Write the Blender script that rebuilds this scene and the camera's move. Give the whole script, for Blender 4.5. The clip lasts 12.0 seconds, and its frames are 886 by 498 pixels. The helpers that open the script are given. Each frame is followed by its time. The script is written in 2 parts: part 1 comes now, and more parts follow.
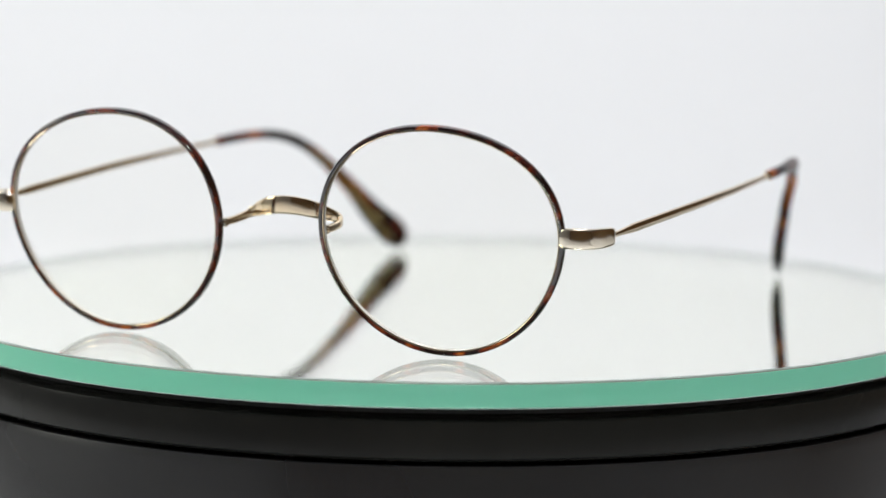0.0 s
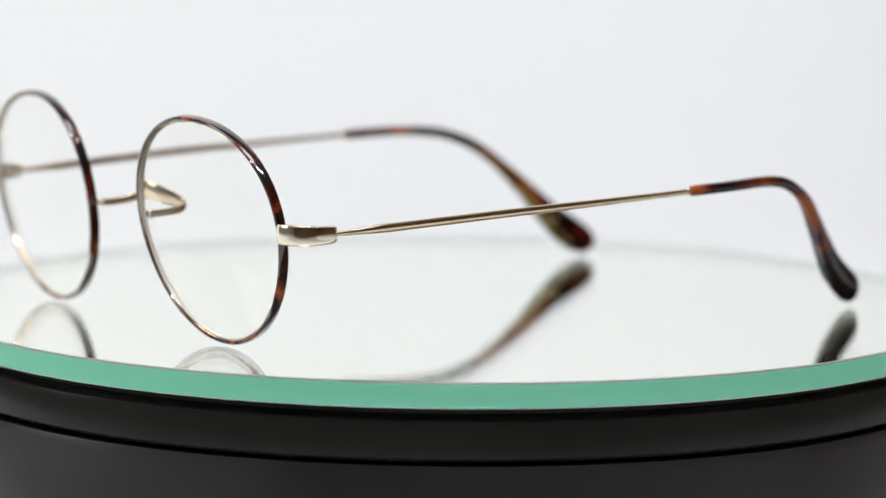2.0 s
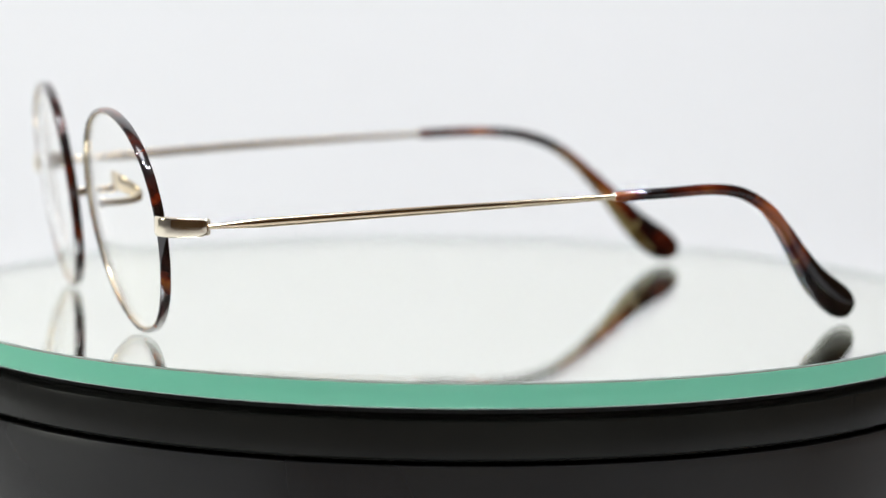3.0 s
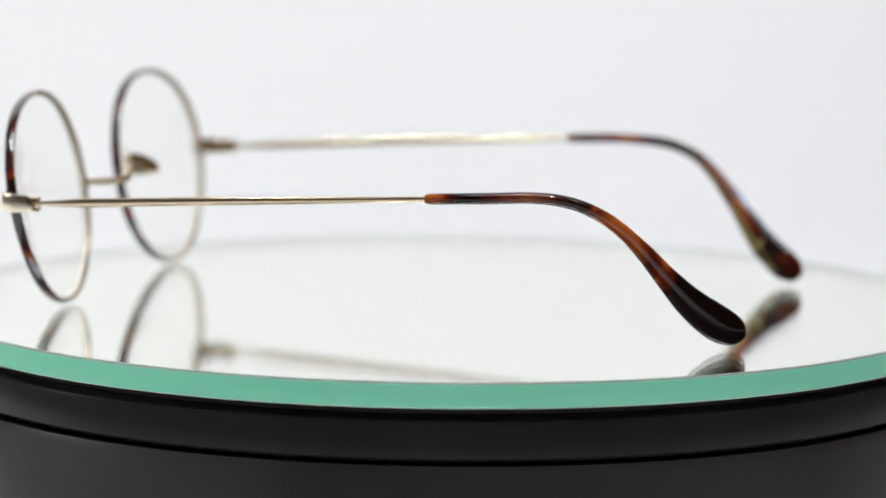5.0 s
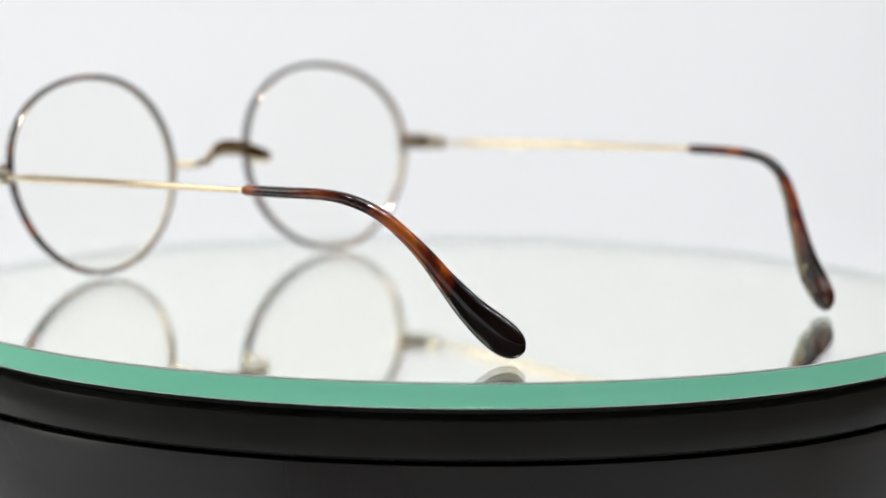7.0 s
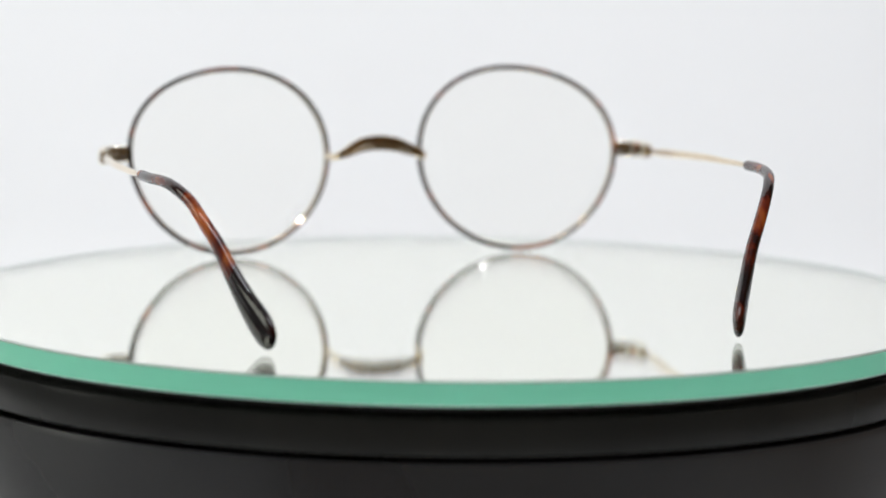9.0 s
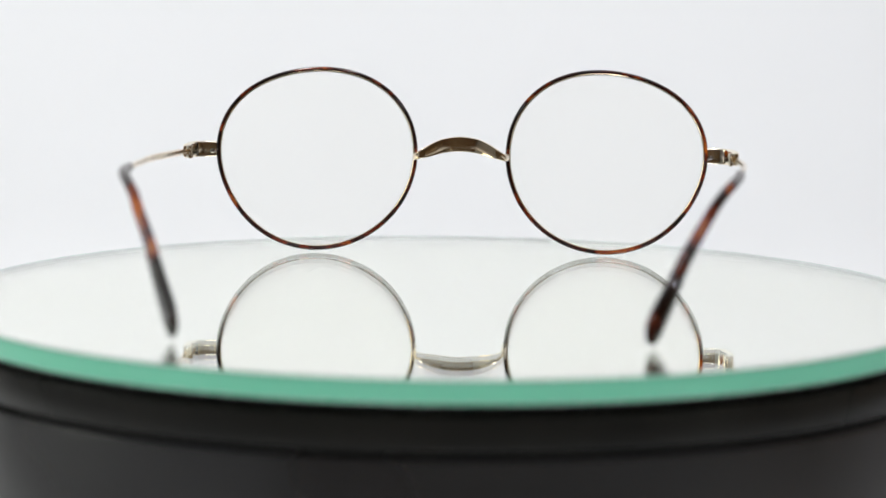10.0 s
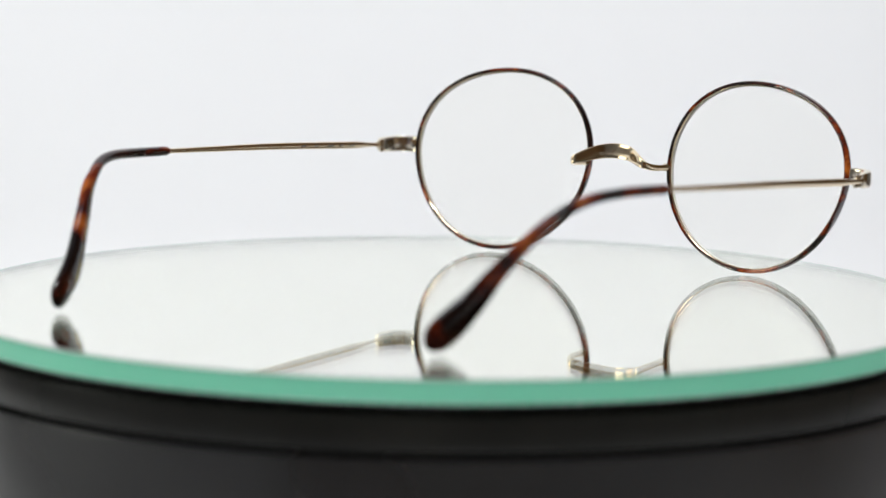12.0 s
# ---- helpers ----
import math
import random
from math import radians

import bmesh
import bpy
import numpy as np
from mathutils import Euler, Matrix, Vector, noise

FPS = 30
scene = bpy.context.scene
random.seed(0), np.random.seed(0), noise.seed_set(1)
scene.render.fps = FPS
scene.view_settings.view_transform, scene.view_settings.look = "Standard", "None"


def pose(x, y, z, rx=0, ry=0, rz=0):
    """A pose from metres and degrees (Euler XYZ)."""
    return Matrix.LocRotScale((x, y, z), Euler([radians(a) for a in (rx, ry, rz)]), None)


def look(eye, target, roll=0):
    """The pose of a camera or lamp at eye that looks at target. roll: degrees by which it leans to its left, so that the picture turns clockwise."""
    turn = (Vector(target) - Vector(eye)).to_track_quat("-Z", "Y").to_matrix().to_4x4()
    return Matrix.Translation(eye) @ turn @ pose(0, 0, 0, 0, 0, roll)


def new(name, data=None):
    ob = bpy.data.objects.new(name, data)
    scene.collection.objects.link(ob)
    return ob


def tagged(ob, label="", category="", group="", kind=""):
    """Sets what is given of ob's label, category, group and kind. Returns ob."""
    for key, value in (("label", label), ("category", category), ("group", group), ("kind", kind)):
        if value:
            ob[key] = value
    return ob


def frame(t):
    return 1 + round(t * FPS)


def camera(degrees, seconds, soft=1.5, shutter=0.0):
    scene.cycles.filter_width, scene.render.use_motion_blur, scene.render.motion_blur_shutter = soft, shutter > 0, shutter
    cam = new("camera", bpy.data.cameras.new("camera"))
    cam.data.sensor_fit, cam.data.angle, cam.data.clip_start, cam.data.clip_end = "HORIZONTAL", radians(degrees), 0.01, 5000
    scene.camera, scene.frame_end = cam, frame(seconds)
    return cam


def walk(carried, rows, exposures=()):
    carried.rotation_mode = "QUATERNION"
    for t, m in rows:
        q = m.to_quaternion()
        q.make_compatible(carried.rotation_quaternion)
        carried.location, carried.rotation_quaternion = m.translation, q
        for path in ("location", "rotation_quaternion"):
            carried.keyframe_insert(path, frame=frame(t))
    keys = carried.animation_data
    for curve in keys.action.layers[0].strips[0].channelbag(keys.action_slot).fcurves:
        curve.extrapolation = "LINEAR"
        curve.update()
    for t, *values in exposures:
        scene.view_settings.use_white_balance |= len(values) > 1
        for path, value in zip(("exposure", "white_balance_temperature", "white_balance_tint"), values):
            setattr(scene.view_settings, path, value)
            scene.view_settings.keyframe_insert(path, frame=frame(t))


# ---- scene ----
MM = 0.001
AXIS_X, AXIS_Y = -0.00077, -0.07192          # where the spectacles' front stands on the disc, from its axis


def turned(t):
    """The turntable's angle in degrees at t seconds: it runs steadily at nearly 15.8 degrees a second."""
    return -24.618 - 15.832 * t + 0.0146 * t * t - 0.00066 * t ** 3


# ---- camera: on a tripod, looking down at the turntable; as its lens refocuses, before and after 9 s, the view eases back a little ----
cam = camera(16.026, 12.0, soft=1.5)
cam.data.dof.use_dof = True
cam.data.dof.aperture_fstop = 12.5


def stand(k):
    return pose(0, -0.62648 - 0.01714 * k, 0.08904 + 0.00314 * k, 90 - 7.207 - 0.083 * k, 0, 0.0345) @ pose(0, 0, 0, 0, 0, 0.6504)


walk(cam, [(0.0, stand(0)), (7.5, stand(0)), (8.4, stand(0.45)), (9.08, stand(0.45)), (9.22, stand(1)), (12.0, stand(1))])

# the point on which the lens is focused: near the front edge of the disc at first, then drawn back to the rims
sharp = new("focus_point")
cam.data.dof.focus_object = sharp

scene.cycles.max_bounces, scene.cycles.diffuse_bounces, scene.cycles.glossy_bounces, scene.cycles.transmission_bounces = 24, 6, 12, 20

# ---- world and lamps ----
world = bpy.data.worlds.new("world")
world.use_nodes = True
world.node_tree.nodes["Background"].inputs["Color"].default_value = (0.8, 0.85, 1.0, 1)
world.node_tree.nodes["Background"].inputs["Strength"].default_value = 0.05
scene.world = world


def area_lamp(name, eye, target, w, h, watts, colour, disk=False):
    data = bpy.data.lights.new(name, "AREA")
    data.shape = "DISK" if disk else "RECTANGLE"
    data.size, data.size_y = w, h
    data.energy, data.color = watts, colour
    ob = new(name, data)
    ob.matrix_world = look(eye, target)
    return ob


# unseen overhead lamp, added to light the backdrop evenly
area_lamp("overhead_fill_lamp", (-0.05, -0.25, 1.15), (-0.1, 0.55, 0), 0.5, 0.35, 3.92, (0.925, 0.94, 1.0))
# unseen lamp, added to brighten and warm the left of the backdrop
area_lamp("left_fill_lamp", (-1.15, 0.05, 0.5), (-0.3, 0.55, 0.0), 0.5, 0.7, 3.12, (0.98, 1.0, 0.88))
for lx, ly in ((-0.64, -0.40), (-0.14, -0.62), (0.22, -0.62), (0.65, -0.35)):
    area_lamp("ceiling_spot_lamp", (lx, ly, 1.25), (lx * 0.3, 0.0, 0), 0.045, 0.045, 4.82, (0.95, 0.966, 1.0), True)


# ---- materials ----
def material(name):
    m = bpy.data.materials.new(name)
    m.use_nodes = True
    return m, m.node_tree.nodes, m.node_tree.links, m.node_tree.nodes["Principled BSDF"]


def noise_node(nodes, links, scale, detail=3.0, rough=0.5, stretch=None, distortion=0.0):
    tc = nodes.new("ShaderNodeTexCoord")
    tex = nodes.new("ShaderNodeTexNoise")
    tex.inputs["Scale"].default_value = scale
    tex.inputs["Detail"].default_value = detail
    tex.inputs["Roughness"].default_value = rough
    tex.inputs["Distortion"].default_value = distortion
    if stretch:
        mp = nodes.new("ShaderNodeMapping")
        mp.inputs["Scale"].default_value = stretch
        links.new(tc.outputs["Object"], mp.inputs["Vector"])
        links.new(mp.outputs["Vector"], tex.inputs["Vector"])
    else:
        links.new(tc.outputs["Object"], tex.inputs["Vector"])
    return tex


def ramp_node(nodes, links, source, stops):
    r = nodes.new("ShaderNodeValToRGB")
    while len(r.color_ramp.elements) < len(stops):
        r.color_ramp.elements.new(0.5)
    for e, (p, c) in zip(r.color_ramp.elements, stops):
        e.position, e.color = p, (*c, 1) if len(c) == 3 else c
    links.new(source, r.inputs["Fac"])
    return r


def bump(nodes, links, bsdf, source, strength, distance):
    b = nodes.new("ShaderNodeBump")
    b.inputs["Strength"].default_value = strength
    b.inputs["Distance"].default_value = distance
    links.new(source, b.inputs["Height"])
    links.new(b.outputs["Normal"], bsdf.inputs["Normal"])


def plain(name, stops, scale, rough, metal=0.0, spec=0.5, relief=0.0, relief_scale=None, rough_span=0.0, stretch=None):
    m, n, l, b = material(name)
    tex = noise_node(n, l, scale, 4.0, 0.55, stretch)
    l.new(ramp_node(n, l, tex.outputs["Fac"], stops).outputs["Color"], b.inputs["Base Color"])
    b.inputs["Roughness"].default_value = rough
    b.inputs["Metallic"].default_value = metal
    b.inputs["Specular IOR Level"].default_value = spec
    fine = noise_node(n, l, relief_scale or scale * 6, 3.0)
    if rough_span:
        mr = n.new("ShaderNodeMapRange")
        mr.inputs["To Min"].default_value = max(rough - rough_span, 0.0)
        mr.inputs["To Max"].default_value = rough + rough_span
        l.new(fine.outputs["Fac"], mr.inputs["Value"])
        l.new(mr.outputs["Result"], b.inputs["Roughness"])
    if relief:
        bump(n, l, b, fine.outputs["Fac"], 0.5, relief)
    return m


def tortoise_material(name, scale, low, high, coat, through_light, along=None):
    """Tortoiseshell acetate: amber patches that let light through, in nearly black brown. along: how the pigment shifts over the length (y)."""
    m, n, l, b = material(name)
    tc, mp, info = n.new("ShaderNodeTexCoord"), n.new("ShaderNodeMapping"), n.new("ShaderNodeObjectInfo")
    tex = n.new("ShaderNodeTexNoise")
    tex.inputs["Scale"].default_value, tex.inputs["Detail"].default_value, tex.inputs["Distortion"].default_value = scale, 3.0, 0.7
    mp.inputs["Scale"].default_value = (1.6, 0.5, 0.9) if along else (1, 1, 1)
    l.new(tc.outputs["Object"], mp.inputs["Vector"])
    l.new(info.outputs["Random"], mp.inputs["Location"])
    l.new(mp.outputs["Vector"], tex.inputs["Vector"])
    value = tex.outputs["Fac"]
    if along:
        xyz, span, curve, add = n.new("ShaderNodeSeparateXYZ"), n.new("ShaderNodeMapRange"), n.new("ShaderNodeValToRGB"), n.new("ShaderNodeMath")
        span.inputs["From Min"].default_value, span.inputs["From Max"].default_value = 0.084, 0.142
        l.new(tc.outputs["Object"], xyz.inputs["Vector"])
        l.new(xyz.outputs["Y"], span.inputs["Value"])
        while len(curve.color_ramp.elements) < len(along):
            curve.color_ramp.elements.new(0.5)
        for e, (at, v) in zip(curve.color_ramp.elements, along):
            e.position, e.color = at, (v, v, v, 1)
        l.new(span.outputs["Result"], curve.inputs["Fac"])
        add.operation = "MULTIPLY_ADD"
        add.inputs[1].default_value = 1.0
        shift = n.new("ShaderNodeMath")
        shift.operation, shift.inputs[1].default_value = "SUBTRACT", 0.5
        l.new(curve.outputs["Color"], shift.inputs[0])
        l.new(value, add.inputs[0])
        l.new(shift.outputs["Value"], add.inputs[2])
        value = add.outputs["Value"]
    tint = ramp_node(n, l, value, [(low, (0.009, 0.004, 0.004)), (low + (high - low) * 0.35, (0.055, 0.008, 0.004)),
                                   (low + (high - low) * 0.65, (0.19, 0.026, 0.007)), (high, (0.54, 0.14, 0.020))])
    l.new(tint.outputs["Color"], b.inputs["Base Color"])
    b.inputs["Roughness"].default_value = 0.12
    b.inputs["Specular IOR Level"].default_value = 0.35
    b.inputs["Coat Weight"].default_value = coat
    b.inputs["Coat Roughness"].default_value = 0.02
    b.inputs["Coat IOR"].default_value = 1.75
    glow, mix = n.new("ShaderNodeBsdfTranslucent"), n.new("ShaderNodeMixShader")
    l.new(tint.outputs["Color"], glow.inputs["Color"])
    mix.inputs["Fac"].default_value = through_light
    l.new(b.outputs["BSDF"], mix.inputs[1])
    l.new(glow.outputs["BSDF"], mix.inputs[2])
    l.new(mix.outputs["Shader"], n["Material Output"].inputs["Surface"])
    return m


def glass_material(name, colour, ior, rough=0.0):
    m, n, l, b = material(name)
    b.inputs["Base Color"].default_value = (*colour, 1)
    b.inputs["Roughness"].default_value = rough
    b.inputs["IOR"].default_value = ior
    b.inputs["Transmission Weight"].default_value = 1.0
    return m


GOLD = plain("pale_gold_metal", [(0.3, (0.79, 0.635, 0.43)), (0.7, (0.85, 0.715, 0.52))], 300, 0.13, 1.0, rough_span=0.05, relief=0.000004, relief_scale=4000)
SILVER = plain("polished_pale_metal", [(0.3, (0.86, 0.77, 0.60)), (0.7, (0.90, 0.82, 0.68))], 300, 0.10, 1.0, rough_span=0.04, relief=0.000003, relief_scale=4000)
STEEL = plain("screw_steel", [(0.3, (0.45, 0.43, 0.40)), (0.7, (0.6, 0.58, 0.55))], 900, 0.2, 1.0)
SHELL_RIM = tortoise_material("tortoiseshell_rim", 150, 0.45, 0.71, 1.0, 0.16)
SHELL_TIP = tortoise_material("tortoiseshell_tip", 95, 0.41, 0.68, 0.85, 0.50,
                              [(0.0, 0.53), (0.2, 0.54), (0.40, 0.48), (0.52, 0.56), (0.64, 0.63), (0.72, 0.56), (0.80, 0.38), (1.0, 0.28)])
SHELL_PALE = tortoise_material("pale_tortoiseshell", 160, 0.20, 0.56, 0.4, 0.5)
for e_, c_ in zip([n for n in SHELL_PALE.node_tree.nodes if n.type == "VALTORGB"][0].color_ramp.elements, ((0.03, 0.02, 0.008), (0.08, 0.05, 0.015), (0.19, 0.13, 0.04), (0.34, 0.26, 0.10))):
    e_.color = (*c_, 1)
LENS = glass_material("clear_lens", (0.998, 0.998, 0.980), 1.10)
PLATE = glass_material("plate_glass", (0.995, 1.0, 0.996), 1.5)
PRINT = plain("gold_print", [(0.3, (0.45, 0.36, 0.16)), (0.7, (0.6, 0.48, 0.22))], 800, 0.35, 0.6)
m_, n_, l_, b_ = material("silvering")
b_.inputs["Metallic"].default_value, b_.inputs["Roughness"].default_value = 1.0, 0.0
l_.new(ramp_node(n_, l_, noise_node(n_, l_, 14, 2.0).outputs["Fac"], [(0.3, (0.980, 0.993, 0.940)), (0.7, (0.988, 0.997, 0.952))]).outputs["Color"], b_.inputs["Base Color"])
SILVERING = m_
EDGE = plain("ground_glass_edge", [(0.3, (0.17, 0.76, 0.48)), (0.7, (0.20, 0.80, 0.52))], 25, 0.32, relief=0.00001, relief_scale=3000, rough_span=0.08)
n_, l_ = EDGE.node_tree.nodes, EDGE.node_tree.links
glow_, mix_ = n_.new("ShaderNodeBsdfTransparent"), n_.new("ShaderNodeMixShader")
glow_.inputs["Color"].default_value, mix_.inputs["Fac"].default_value = (0.76, 0.93, 0.86, 1), 0.46
l_.new(n_["Principled BSDF"].outputs["BSDF"], mix_.inputs[1])
l_.new(glow_.outputs["BSDF"], mix_.inputs[2])
l_.new(mix_.outputs["Shader"], n_["Material Output"].inputs["Surface"])
# pale grey for the ring added inside the edge and the lower chamfer
PALE_EDGE = plain("pale_edge_grey", [(0.3, (0.72, 0.77, 0.76)), (0.7, (0.76, 0.81, 0.80))], 40, 0.6, relief=0.00001, relief_scale=2000)
FROST = plain("ground_lens_edge", [(0.3, (0.50, 0.47, 0.41)), (0.7, (0.58, 0.55, 0.48))], 300, 0.45, relief=0.000005, relief_scale=4000)
CHAMFER = plain("polished_chamfer", [(0.3, (0.17, 0.18, 0.15)), (0.7, (0.24, 0.24, 0.20))], 60, 0.3)
BLACK = plain("black_gloss_plastic", [(0.3, (0.010, 0.010, 0.009)), (0.7, (0.016, 0.016, 0.014))], 30, 0.20, spec=0.20, relief_scale=22, rough_span=0.10)
BLACK_BODY = plain("black_satin_plastic", [(0.3, (0.012, 0.012, 0.012)), (0.7, (0.019, 0.019, 0.019))], 24, 0.31, spec=0.62, relief_scale=22, rough_span=0.14)
RUBBER = plain("black_rubber", [(0.3, (0.006, 0.006, 0.006)), (0.7, (0.012, 0.012, 0.012))], 60, 0.8)
PAPER = plain("white_paper", [(0.3, (0.83, 0.835, 0.84)), (0.7, (0.86, 0.865, 0.87))], 2.5, 0.85, spec=0.2, relief=0.00005, relief_scale=160)
PLASTER = plain("painted_plaster", [(0.3, (0.60, 0.60, 0.60)), (0.7, (0.66, 0.66, 0.66))], 3, 0.8, relief=0.0003, relief_scale=90)
WOOD = plain("brown_panelling", [(0.3, (0.28, 0.16, 0.07)), (0.7, (0.38, 0.23, 0.11))], 3, 0.5, relief=0.0005, relief_scale=40, stretch=(1, 1, 8))
CARPET = plain("grey_floor", [(0.3, (0.16, 0.16, 0.17)), (0.7, (0.22, 0.22, 0.23))], 8, 0.8, relief=0.001, relief_scale=200)


# ---- mesh tools ----
def link_mesh(name, bm, mat, parent=None, smooth=True):
    me = bpy.data.meshes.new(name)
    bmesh.ops.recalc_face_normals(bm, faces=bm.faces[:])
    bm.to_mesh(me)
    bm.free()
    me.materials.append(mat)
    if smooth:
        me.shade_smooth()
        me.set_sharp_from_angle(angle=radians(38))
    ob = new(name, me)
    ob.parent = parent
    return ob


def part(name, bm, mat, parent, label="", smooth=True):
    ob = link_mesh(name, bm, mat, parent, smooth)
    return tagged(ob, label) if label else ob


def lathe(profile, steps=256, closed=True):
    """A ring or solid of revolution about z from (radius, height) pairs."""
    bm = bmesh.new()
    rings = []
    for k in range(steps):
        a = 2 * math.pi * k / steps
        rings.append([bm.verts.new((r * math.cos(a), r * math.sin(a), z)) for r, z in profile])
    n = len(profile)
    for k in range(steps):
        p, q = rings[k], rings[(k + 1) % steps]
        for i in range(n if closed else n - 1):
            j = (i + 1) % n
            bm.faces.new((p[i], q[i], q[j], p[j]))
    return bm


def solid_disc(radius, z0, z1, bevel, steps=256):
    bm = bmesh.new()
    loops = []
    for r, z in ((radius - bevel, z0), (radius, z0 + bevel), (radius, z1 - bevel), (radius - bevel, z1)):
        loops.append([bm.verts.new((r * math.cos(2 * math.pi * k / steps), r * math.sin(2 * math.pi * k / steps), z)) for k in range(steps)])
    for p, q in zip(loops, loops[1:]):
        for k in range(steps):
            bm.faces.new((p[k], p[(k + 1) % steps], q[(k + 1) % steps], q[k]))
    bm.faces.new(loops[0])
    bm.faces.new(loops[-1])
    return bm


def smooth_path(points, count):
    """Catmull-Rom through points, evenly in parameter."""
    p = [Vector(v) for v in points]
    p = [p[0] * 2 - p[1]] + p + [p[-1] * 2 - p[-2]]
    out = []
    spans = len(p) - 3
    for k in range(count):
        s = k / (count - 1) * spans
        i = min(int(s), spans - 1)
        u = s - i
        a, b, c, d = p[i:i + 4]
        out.append(0.5 * ((2 * b) + (c - a) * u + (2 * a - 5 * b + 4 * c - d) * u * u + (3 * b - a - 3 * c + d) * u ** 3))
    return out


def superellipse(w, h, power, n):
    out = []
    for k in range(n):
        a = 2 * math.pi * k / n
        c, s = math.cos(a), math.sin(a)
        out.append((w / 2 * math.copysign(abs(c) ** (2 / power), c), h / 2 * math.copysign(abs(s) ** (2 / power), s)))
    return out


def sweep(path, sizes, side, power=2.6, n=14, closed=False, bm=None):
    """A tube along path; sizes: (across, upright) at each point; side: the direction of 'across', one vector or one a point."""
    bm = bm or bmesh.new()
    rings = []
    for i, c in enumerate(path):
        if closed:
            tang = (path[(i + 1) % len(path)] - path[i - 1]).normalized()
        else:
            tang = (path[min(i + 1, len(path) - 1)] - path[max(i - 1, 0)]).normalized()
        sd = side[i] if isinstance(side, list) else side
        across = (sd - tang * sd.dot(tang)).normalized()
        up = tang.cross(across)
        w, h = sizes[i] if isinstance(sizes, list) else sizes
        rings.append([bm.verts.new(c + across * x + up * y) for x, y in superellipse(w, h, power, n)])
    spans = len(rings) if closed else len(rings) - 1
    for i in range(spans):
        p, q = rings[i], rings[(i + 1) % len(rings)]
        for k in range(n):
            bm.faces.new((p[k], p[(k + 1) % n], q[(k + 1) % n], q[k]))
    if not closed:
        bm.faces.new(rings[0])
        bm.faces.new(rings[-1])
    return bm


def cylinder_between(a, b, r, n=16, bm=None):
    a, b = Vector(a), Vector(b)
    d = (b - a).normalized()
    side = Vector((0, 0, 1)) if abs(d.z) < 0.9 else Vector((1, 0, 0))
    e = min(r * 0.25, (b - a).length * 0.2)
    pts = [a, a + d * e, b - d * e, b]
    k = [2 * r * 0.75, 2 * r, 2 * r, 2 * r * 0.75]
    return sweep(pts, [(v, v) for v in k], side, 2.0, n, False, bm)


def lerp_table(table, u):
    for (a, va), (b, vb) in zip(table, table[1:]):
        if u <= b:
            s = (u - a) / (b - a)
            s = min(max(s, 0), 1)
            return [x + (y - x) * s for x, y in zip(va, vb)]
    return list(table[-1][1])


# ---- the setting: a paper sweep on a table in a plain room ----
TABLE_Z = -0.120


def box(x0, y0, z0, x1, y1, z1, bevel=0.0):
    bm = bmesh.new()
    bmesh.ops.create_cube(bm, size=1.0)
    for v in bm.verts:
        v.co = ((x0 + x1) / 2 + v.co.x * (x1 - x0), (y0 + y1) / 2 + v.co.y * (y1 - y0), (z0 + z1) / 2 + v.co.z * (z1 - z0))
    if bevel:
        bmesh.ops.bevel(bm, geom=bm.edges[:], offset=bevel, segments=2, affect="EDGES", profile=0.5)
    return bm


def paper_sweep():
    bm = bmesh.new()
    line = [(-0.95, TABLE_Z), (0.48, TABLE_Z)]
    line += [(0.48 + 0.07 * math.sin(a), TABLE_Z + 0.07 - 0.07 * math.cos(a)) for a in np.linspace(0, math.pi / 2, 20)[1:]]
    line += [(0.55, 1.3)]
    rows = [[bm.verts.new((x, y, z)) for y, z in line] for x in np.linspace(-1.25, 0.5, 8)]
    for p, q in zip(rows, rows[1:]):
        for i in range(len(line) - 1):
            bm.faces.new((p[i], q[i], q[i + 1], p[i + 1]))
    ob = link_mesh("backdrop", bm, PAPER)
    sol = ob.modifiers.new("thickness", "SOLIDIFY")
    sol.thickness, sol.offset = 0.001, 0
    return tagged(ob, "seamless white paper sweep curving up behind the turntable", "backdrop", kind="structure")


def room():
    lo, hi = (-2.2, -2.6), (2.2, 1.8)
    z0, z1 = -0.85, 1.75
    t = 0.1
    tagged(link_mesh("floor", box(lo[0], lo[1], z0 - t, hi[0], hi[1], z0), CARPET, smooth=False), "dark grey carpeted floor", "floor", kind="structure")
    tagged(link_mesh("ceiling", box(lo[0], lo[1], z1, hi[0], hi[1], z1 + t), PLASTER, smooth=False), "off-white plain plaster ceiling", "ceiling", kind="structure")
    for name, b in (("wall_north", (lo[0], hi[1], z0, hi[0], hi[1] + t, z1)), ("wall_south", (lo[0], lo[1] - t, z0, hi[0], lo[1], z1)),
                    ("wall_west", (lo[0] - t, lo[1] - t, z0, lo[0], hi[1] + t, z1)), ("wall_east", (hi[0], lo[1] - t, z0, hi[0] + t, hi[1] + t, z1))):
        far = name in ("wall_south", "wall_east")
        tagged(link_mesh(name, box(*b), WOOD if far else PLASTER, smooth=False), "plain brown panelled wall" if far else "plain off-white plastered wall", "wall", kind="structure")


def table():
    root = tagged(new("table"), "plain white table under the paper sweep", "table")
    root.location = (0, 0, -0.85)
    part("tabletop", box(-1.3, -0.95, 0.69, 1.3, 0.6, 0.7293, 0.004), PAPER, root)
    for x in (-1.22, 1.22):
        for y in (-0.89, 0.54):
            part("leg", box(x - 0.025, y - 0.025, 0.0, x + 0.025, y + 0.025, 0.69, 0.003), PAPER, root)


# ---- turntable ----
DISC_R, DISC_T = 0.1024, 0.0045


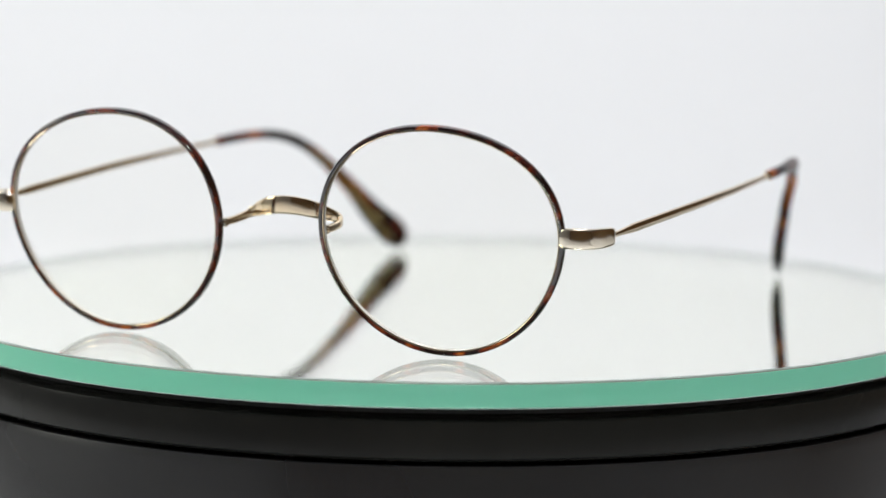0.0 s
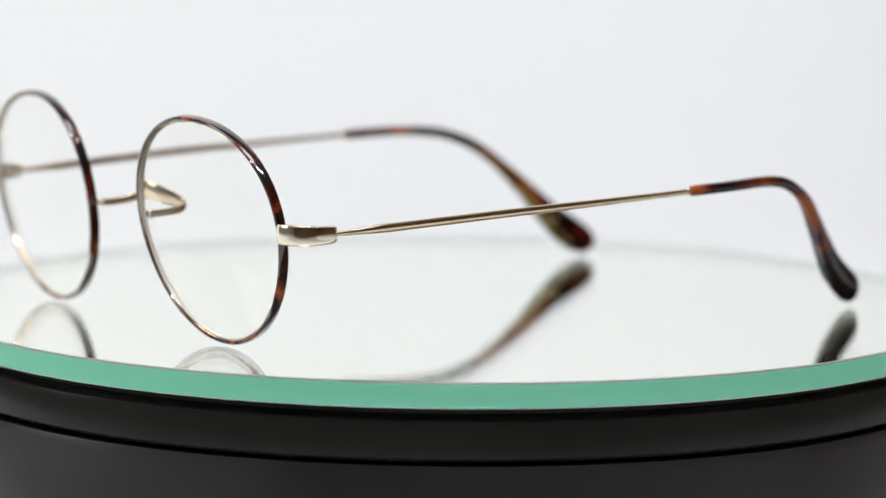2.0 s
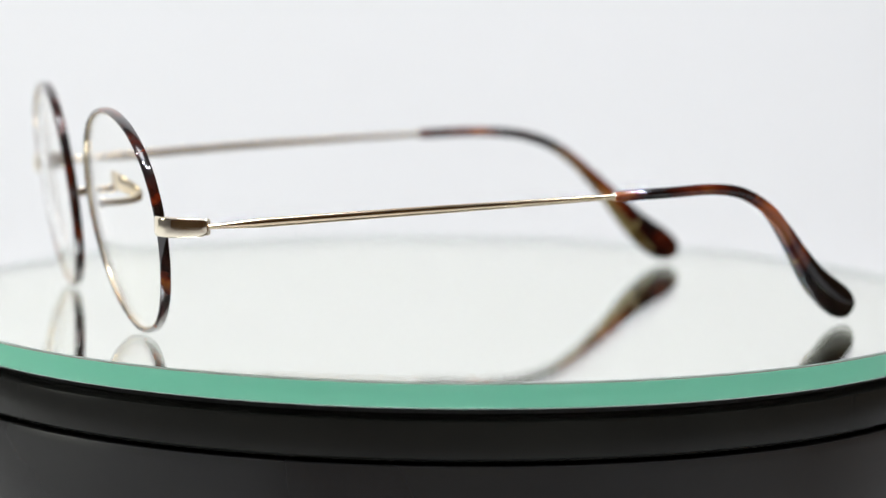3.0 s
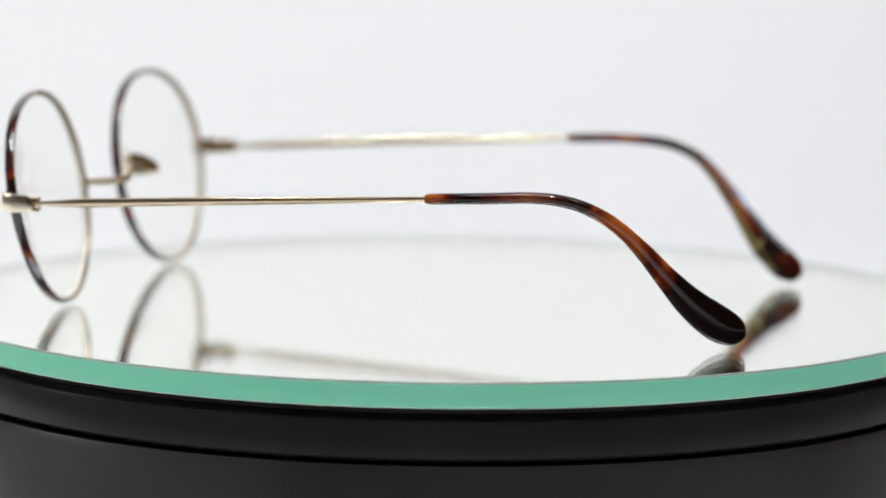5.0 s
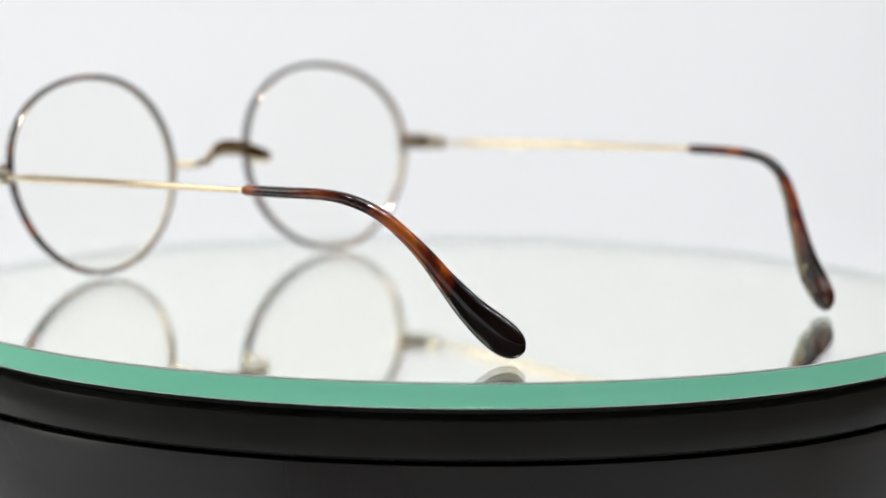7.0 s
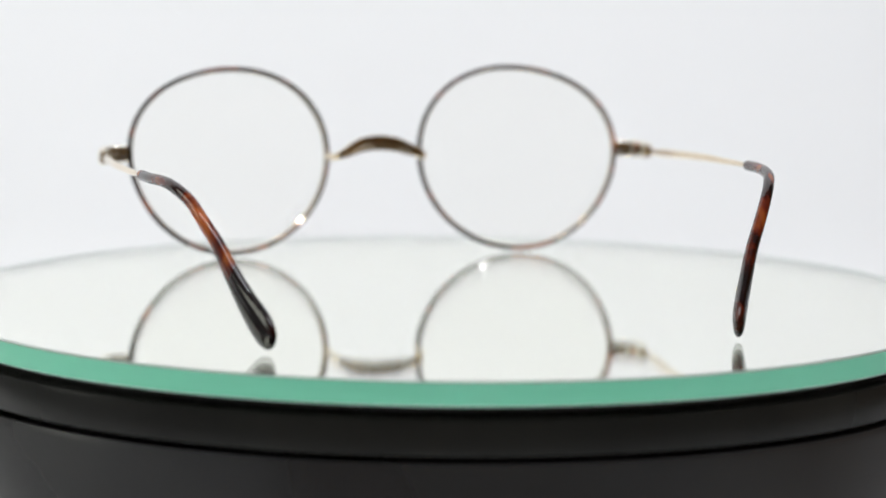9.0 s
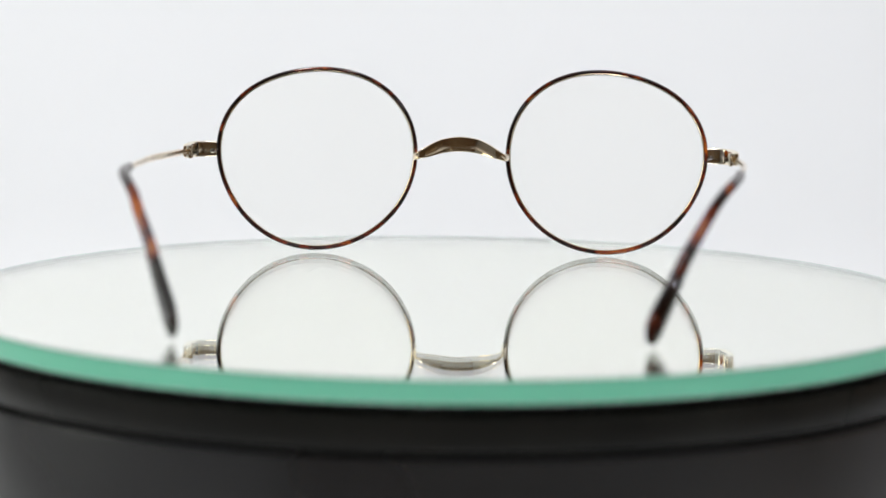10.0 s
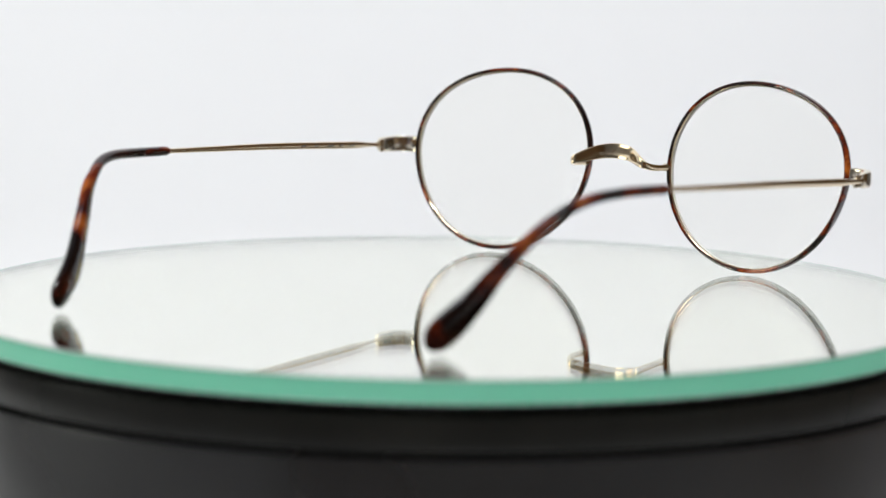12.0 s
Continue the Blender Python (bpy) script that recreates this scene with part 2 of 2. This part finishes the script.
def mirror_disc():
    root = tagged(new("mirror_disc"), "round mirrored glass plate with a green ground edge", "glass plate")
    # top face, ground edge and silvered back close one solid plate of glass
    r, e = DISC_R, 0.0003
    bm = lathe([(0.0005, 0.0), (0.05, 0.0), (r - 0.0005, 0.0), (r - 0.00025, -0.00012)], 320, False)
    bm.faces.new([v for v in bm.verts if abs(v.co.xy.length - 0.0005) < 1e-6])
    top = part("glass", bm, PLATE, root, "clear plate glass", smooth=False)
    if top.data.polygons[0].normal.z < 0:
        top.data.flip_normals()
    part("silvering", solid_disc(r - 0.0004, -DISC_T + 0.0001, -DISC_T + 0.0003, 0.00002), SILVERING, root, "silvered mirror backing")
    part("edge", lathe([(r, -e), (r, -DISC_T + 0.00012)], 320, False), EDGE, root, "green ground glass edge")
    part("chamfer", lathe([(r - 0.00025, -0.00012), (r, -e)], 320, False), CHAMFER, root, "narrow grey chamfer on the glass edge")
    part("chamfer", lathe([(r, -DISC_T + 0.00012), (r - 0.00012, -DISC_T)], 320, False), PALE_EDGE, root, "narrow pale chamfer on the glass edge")
    # added pale ring: greys the far edge seen through the glass
    part("added_edge_ring", lathe([(r - 0.0009, -0.0002), (r - 0.0008, -0.0002), (r - 0.0008, -DISC_T + 0.0004), (r - 0.0009, -DISC_T + 0.0004)], 320), PALE_EDGE, root, "pale ring added inside the edge to mute its green")
    rng = random.Random(7)
    bm = bmesh.new()
    for _ in range(70):
        a, d, h = rng.uniform(0, 6.283), r * 0.97 * math.sqrt(rng.random()), rng.uniform(0.00003, 0.00008)
        ln, th = rng.choice((1.0, 1.0, 1.0, 3.5)) * h, rng.uniform(0, 3.14)
        c = Vector((d * math.cos(a), d * math.sin(a), h * 0.55))
        way = Vector((math.cos(th), math.sin(th), 0))
        sweep([c - way * ln, c - way * ln * 0.5, c + way * ln * 0.5, c + way * ln], [(h * 0.5, h * 0.5), (h, h), (h, h), (h * 0.5, h * 0.5)], Vector((0, 0, 1)), 2.0, 6, False, bm)
    tagged(part("dust", bm, PAPER, root, "a few specks of pale dust"), kind="stuff")
    return root


def turntable_top():
    root = tagged(new("turntable_platter"), "black glossy plastic platter under the glass", "platter")
    r = DISC_R
    part("platter_rim", lathe([(r - 0.03, -DISC_T - 0.0016), (r - 0.0024, -DISC_T - 0.0016), (r - 0.0010, -DISC_T - 0.0024), (r - 0.0006, -0.0085), (r - 0.0006, -0.0132), (r - 0.0012, -0.0138), (r - 0.03, -0.0138)], 256),
         BLACK, root)
    part("pad", lathe([(r - 0.03, -DISC_T - 0.00005), (r - 0.0034, -DISC_T - 0.00005), (r - 0.0034, -DISC_T - 0.0015), (r - 0.03, -DISC_T - 0.0015)], 192), RUBBER, root, "black rubber pad")
    part("hub", solid_disc(r - 0.031, -0.013, -DISC_T - 0.0001, 0.0005, 96), BLACK, root)
    return root


def turntable_base():
    root = tagged(new("turntable"), "black satin plastic turntable base on white paper", "turntable")
    r = DISC_R
    part("body", lathe([(0.002, -0.0146), (r - 0.0014, -0.0146), (r - 0.0004, -0.0146), (r, -0.0161), (r, -0.1140), (r - 0.001, -0.1152), (0.002, -0.1152)], 256), BLACK_BODY, root)
    for k in range(3):
        a = 2 * math.pi * k / 3 + 0.5
        bm = solid_disc(0.009, TABLE_Z + 0.0006, -0.1151, 0.0008, 32)
        bmesh.ops.translate(bm, verts=bm.verts[:], vec=(0.08 * math.cos(a), 0.08 * math.sin(a), 0))
        part("foot", bm, RUBBER, root, "black rubber foot")
    part("bearing", solid_disc(0.02, -0.0147, -0.0137, 0.0001, 48), BLACK_BODY, root)
    return root


# ---- spectacles: x across, y back along the temples, z up ----
LENS_Z = 0.02153
# each rim was bent by hand: half axes, wrap, tilt, lean, and how far its outline leaves an oval, in hundredths
RIMS = {
    1: dict(x=0.03285, y=0.0, rx=0.02241, rz=0.02051, wrap=3.81, tilt=9.76, lean=-5.86, c3=0.94, s3=1.90, c4=-0.16, s4=0.59, s2=-1.17),
    -1: dict(x=0.03294, y=0.0002, rx=0.0225, rz=0.0205, wrap=3.67, tilt=8.28, lean=-1.30, c3=0.66, s3=1.95, c4=-0.41, s4=0.53, s2=-0.30),
}


def rim_pose(s):
    r = RIMS[s]
    return pose(s * r["x"], r["y"], LENS_Z) @ pose(0, 0, 0, 0, 0, s * r["wrap"]) @ pose(0, 0, 0, r["tilt"]) @ pose(0, 0, 0, 0, r["lean"])


def rim_outline(s, a):
    """The rim's outline in its plane at the angle a, counted from the temple side: a rounded shape, a little wider above than below."""
    r = RIMS[s]
    g = 1 + 0.01 * (r["c3"] * math.cos(3 * a) + r["s3"] * math.sin(3 * a) + r["c4"] * math.cos(4 * a) + r["s4"] * math.sin(4 * a) + r["s2"] * math.sin(2 * a))
    return Vector((s * r["rx"] * math.cos(a) * g, 0, r["rz"] * math.sin(a) * g))


def rim_path(s, grow, y, steps=128):
    m = rim_pose(s)
    out, out_side = [], []
    for k in range(steps):
        a = 2 * math.pi * k / steps
        d = rim_outline(s, a + 0.02) - rim_outline(s, a - 0.02)
        normal = Vector((d.z, 0, -d.x)).normalized() * s
        out.append(m @ (rim_outline(s, a) + normal * grow + Vector((0, y, 0))))
        out_side.append(m.to_3x3() @ normal)
    return out, out_side


def lens_mesh(s):
    """A shallow meniscus, 1.3 mm thick."""
    m = rim_pose(s)
    bm = bmesh.new()
    steps, rings = 96, 10
    faces = []
    for back in (0, 1):
        centre = None
        prev = None
        for j in range(rings + 1):
            u = j / rings
            y = -0.0005 + back * 0.0012 + 0.0022 * (u * u - 1)
            if j == 0:
                centre = bm.verts.new(m @ Vector((0, y, 0)))
                continue
            ring = [bm.verts.new(m @ (rim_outline(s, 2 * math.pi * k / steps) * (u * 0.987) + Vector((0, y, 0)))) for k in range(steps)]
            for k in range(steps):
                if prev is None:
                    bm.faces.new((centre, ring[k], ring[(k + 1) % steps]))
                else:
                    bm.faces.new((prev[k], ring[k], ring[(k + 1) % steps], prev[(k + 1) % steps]))
            prev = ring
        faces.append(prev)
    for k in range(steps):
        bm.faces.new((faces[0][k], faces[0][(k + 1) % steps], faces[1][(k + 1) % steps], faces[1][k]))
    return bm


TEMPLES = {
    1: dict(hinge=(62.0, 8.0, 23.1), joint=(64.5, 84.0, 27.0),
            line=[(64.5, 83.5, 27.0), (64.1, 93.6, 27.4), (62.8, 103.3, 27.7), (61.3, 109.3, 26.9), (59.4, 114.0, 24.9), (58.0, 117.8, 22.2),
                  (55.8, 121.7, 18.1), (53.8, 125.7, 13.2), (51.8, 129.8, 8.6), (49.9, 134.5, 4.8), (48.4, 139.5, 2.2)]),
    -1: dict(hinge=(-62.2, 8.0, 22.9), joint=(-58.9, 85.4, 27.5),
            line=[(-58.9, 84.9, 27.5), (-57.9, 96.4, 27.9), (-56.3, 105.4, 27.6), (-54.5, 110.8, 26.4), (-52.6, 115.0, 24.4), (-50.2, 119.1, 21.0),
                  (-46.6, 124.3, 15.2), (-43.5, 129.5, 8.9), (-41.1, 134.3, 4.6), (-39.5, 138.7, 2.1)]),
}


def temple(s, root):
    t = TEMPLES[s]
    hinge, joint = Vector(t["hinge"]) * MM, Vector(t["joint"]) * MM
    bowed = (hinge + joint) / 2 + Vector((s * 0.0012, 0, 0.0002))
    path = smooth_path([hinge + Vector((0, 0.0003, 0)), hinge.lerp(bowed, 0.4), bowed, bowed.lerp(joint, 0.5) + Vector((s * 0.0003, 0, 0)), joint + (joint - bowed).normalized() * 0.002], 48)
    path_arm = path
    sizes = []
    for k in range(48):
        h, w = lerp_table([(0, (0.9, 0.9)), (0.05, (1.05, 0.9)), (0.16, (1.7, 1.05)), (0.55, (1.55, 1.05)), (1.0, (1.0, 0.9))], k / 47)
        sizes.append((w * MM, h * MM))
    arm = part("temple_arm", sweep(path, sizes, Vector((1, 0, 0)), 2.4, 16), GOLD, root, "slim pale gold metal temple")
    # shell sleeve, round at the wire and flattened to a paddle at the end
    path = smooth_path([Vector(p) * MM for p in t["line"]], 127)
    total = [0.0]
    for a, b in zip(path, path[1:]):
        total.append(total[-1] + (b - a).length)
    sizes = []
    for d in total:
        u = d / total[-1]
        h, w = lerp_table([(0, (1.5, 1.6)), (0.012, (2.0, 1.95)), (0.3, (2.1, 2.1)), (0.48, (2.35, 2.2)), (0.58, (2.7, 2.3)), (0.7, (3.8, 2.45)), (0.8, (5.3, 2.6)), (0.88, (6.5, 2.7)), (0.92, (6.7, 2.65)), (0.945, (6.4, 2.5)),
                           (0.965, (5.7, 2.25)), (0.98, (4.7, 1.9)), (0.99, (3.5, 1.45)), (0.996, (2.2, 0.95)), (1.0, (0.7, 0.3))], u)
        sizes.append((w * MM, h * MM))
    side = []
    for k in range(127):
        side.append(Vector((1, s * 0.28 * min(1.0, max(0.0, k / 126 - 0.3) * 2.2), 0)).normalized())
    tip = part("temple_tip", sweep(path, sizes, side, 2.15, 28), SHELL_TIP, root, "glossy dark tortoiseshell acetate tip")
    part("ferrule", cylinder_between(path[0] - (path[1] - path[0]).normalized() * 0.0003, path[0] + (path[1] - path[0]).normalized() * 0.0004, 0.00078), GOLD, tip, "gold ring")
    # paler translucent bevel along the inner front side of the tip
    bevel, bevel_sizes, bevel_side = [], [], []
    for k in range(52, 114):
        d = (path[k + 1] - path[k - 1]).normalized()
        across = (side[k] - d * side[k].dot(d)).normalized()
        w, h = sizes[k]
        fade = min(1.0, (k - 51) / 12, (114 - k) / 12)
        bevel.append(path[k] - across * (s * w * 0.41) + d.cross(across) * (h * 0.24))
        bevel_sizes.append((0.0005 * (0.4 + 0.6 * fade), h * 0.46 * (0.3 + 0.7 * fade)))
        bevel_side.append(side[k])
    part("bevel", sweep(bevel, bevel_sizes, bevel_side, 2.6, 12), SHELL_PALE, tip, "olive amber translucent bevel")
    if s > 0:
        # fine engraving on the inner side of the arm
        for y, ln in ((17.5, 3.2), (22.0, 2.4), (26.0, 4.0), (31.5, 2.0), (35.0, 3.0)):
            c = min(path_arm, key=lambda v: abs(v.y - y * MM))
            part("engraving", box(c.x - 0.00052, c.y - ln * MM / 2, c.z - 0.00022, c.x - 0.00046, c.y + ln * MM / 2, c.z + 0.00022), STEEL, arm, smooth=False)
    else:
        # gold print on the inner side of the tip
        for k in (100,):
            c, d = path[k], (path[k + 1] - path[k]).normalized()
            inner = (side[k] - d * side[k].dot(d)).normalized() * (sizes[k][0] / 2 + 0.00001)
            up = d.cross(inner).normalized()
            part("gold_print", sweep([c + inner - up * 0.0009, c + inner + up * 0.0003], (0.0006, 0.00006), d, 3.0, 8), PRINT, tip, "small gold print")
    return arm


def endpiece(s, root):
    hz = 0.0230
    path = smooth_path([(s * 0.0554, 0.0008, hz), (s * 0.0575, 0.0006, hz), (s * 0.0600, 0.0014, hz), (s * 0.0614, 0.0034, hz), (s * 0.0619, 0.0058, hz), (s * 0.0621, 0.0079, hz)], 24)
    sizes = []
    for k in range(24):
        h, w = lerp_table([(0, (3.1, 1.3)), (0.06, (3.6, 1.6)), (0.2, (3.7, 1.7)), (0.6, (3.6, 1.7)), (0.9, (3.3, 1.7)), (0.97, (3.0, 1.55)), (1.0, (2.4, 1.2))], k / 23)
        sizes.append((w * MM, h * MM))
    side = [Vector((s * min(1, k / 14), -1 + min(1, k / 14), 0)).normalized() for k in range(24)]
    piece = part("endpiece", sweep(path, sizes, side, 4.6, 28), SILVER, root, "polished pale gold endpiece")
    part("rim_screw", cylinder_between((s * 0.0568, 0.0017, hz - 0.0003), (s * 0.0568, 0.0021, hz - 0.0003), 0.00045), STEEL, piece, "small steel screw head")
    for z in (-0.0009, 0.0009):
        part("knuckle", cylinder_between((s * 0.0612, 0.0081, hz + z - 0.0005), (s * 0.0612, 0.0081, hz + z + 0.0005), 0.0008), SILVER, piece)
    part("hinge_screw", cylinder_between((s * 0.0610, 0.0083, hz - 0.0015), (s * 0.0610, 0.0083, hz + 0.00145), 0.0005), SILVER, piece, "small hinge screw")
    return piece


def bridge(root):
    hz = 0.0219
    n = 49
    path, sizes, side = [], [], []
    z = hz * 1000
    keys = [(-10.5, 0.2, z), (-10.4, 3.2, z + 0.1), (-10.0, 6.4, z + 0.5), (-8.6, 7.9, z + 1.3), (-4.8, 5.6, z + 2.7), (-2.3, 4.8, z + 3.2), (0, 4.55, z + 3.35)]
    keys += [(-x, y, z) for x, y, z in keys[-2::-1]]
    path = smooth_path([Vector(p) * MM for p in keys], n)
    for k in range(n):
        u = abs(k / (n - 1) * 2 - 1)
        h, w = lerp_table([(0, (3.4, 0.7)), (0.3, (3.2, 0.7)), (0.4, (2.8, 0.75)), (0.48, (2.1, 0.85)), (0.56, (1.6, 1.0)), (0.7, (1.45, 1.05)), (1.0, (1.35, 1.1))], u)
        sizes.append((w * MM, h * MM))
        way = (path[min(k + 1, n - 1)] - path[max(k - 1, 0)]).normalized()
        level = way.cross(Vector((0, 0, 1))).normalized()
        tip = 0.04 * max(0.0, 1 - u / 0.55)
        side.append((level * -1 + Vector((0, 0, tip))).normalized())
    # keep the section turning smoothly from the posts to the saddle
    for _ in range(6):
        side = [side[0]] + [(a + b * 2 + c).normalized() for a, b, c in zip(side, side[1:], side[2:])] + [side[-1]]
    band = part("bridge", sweep(path, sizes, side, 3.2, 16), GOLD, root, "arched pale gold saddle bridge")
    for s in (-1, 1):
        part("solder_joint", cylinder_between((s * 0.0109, 0.0003, hz), (s * 0.0098, 0.0003, hz), 0.0009), SILVER, band)
    return band


def spectacles():
    root = tagged(new("spectacles"), "round wire spectacles with tortoiseshell rims and pale gold temples", "glasses")
    for s in (1, -1):
        wire, out = rim_path(s, -0.00026, 0.0)
        rim = part("rim", sweep(wire, (0.00028, 0.0016), out, 3.0, 12, True), GOLD, root, "pale gold wire rim")
        shell, out = rim_path(s, 0.00018, 0.0)
        part("shell_cover", sweep(shell, (0.00092, 0.0020), out, 2.6, 12, True), SHELL_RIM, rim, "thin tortoiseshell covering of the rim")
        lens = part("lens", lens_mesh(s), LENS, root, "clear uncoated demo lens")
        lens.visible_shadow = False
        ring, out = rim_path(s, -0.00048, -0.0001)
        part("lens_edge", sweep(ring, (0.00012, 0.0010), out, 3.0, 8, True), FROST, lens, "white frosted ground edge of the lens")
        endpiece(s, root)
        temple(s, root)
    bridge(root)
    return root


paper_sweep()
room()
table()
disc = mirror_disc()
platter = turntable_top()
turntable_base()
glasses = spectacles()


def motions():
    pull = ((0.0, 0, 0.553), (7.5, 0, 0.553), (8.4, 0.45, 0.605), (9.08, 0.45, 0.608), (9.22, 1, 0.712), (10.5, 1, 0.715), (12.0, 1, 0.695))
    walk(sharp, [(t, Matrix.Translation(stand(k) @ Vector((0, 0, -d)))) for t, k, d in pull])
    times = [k * 0.25 for k in range(49)]
    spin = [(t, pose(0, 0, 0, 0, 0, turned(t))) for t in times]
    walk(disc, spin)
    walk(platter, spin)
    walk(glasses, [(t, pose(0, 0, 0, 0, 0, turned(t)) @ pose(AXIS_X, AXIS_Y, 0)) for t in times])


motions()
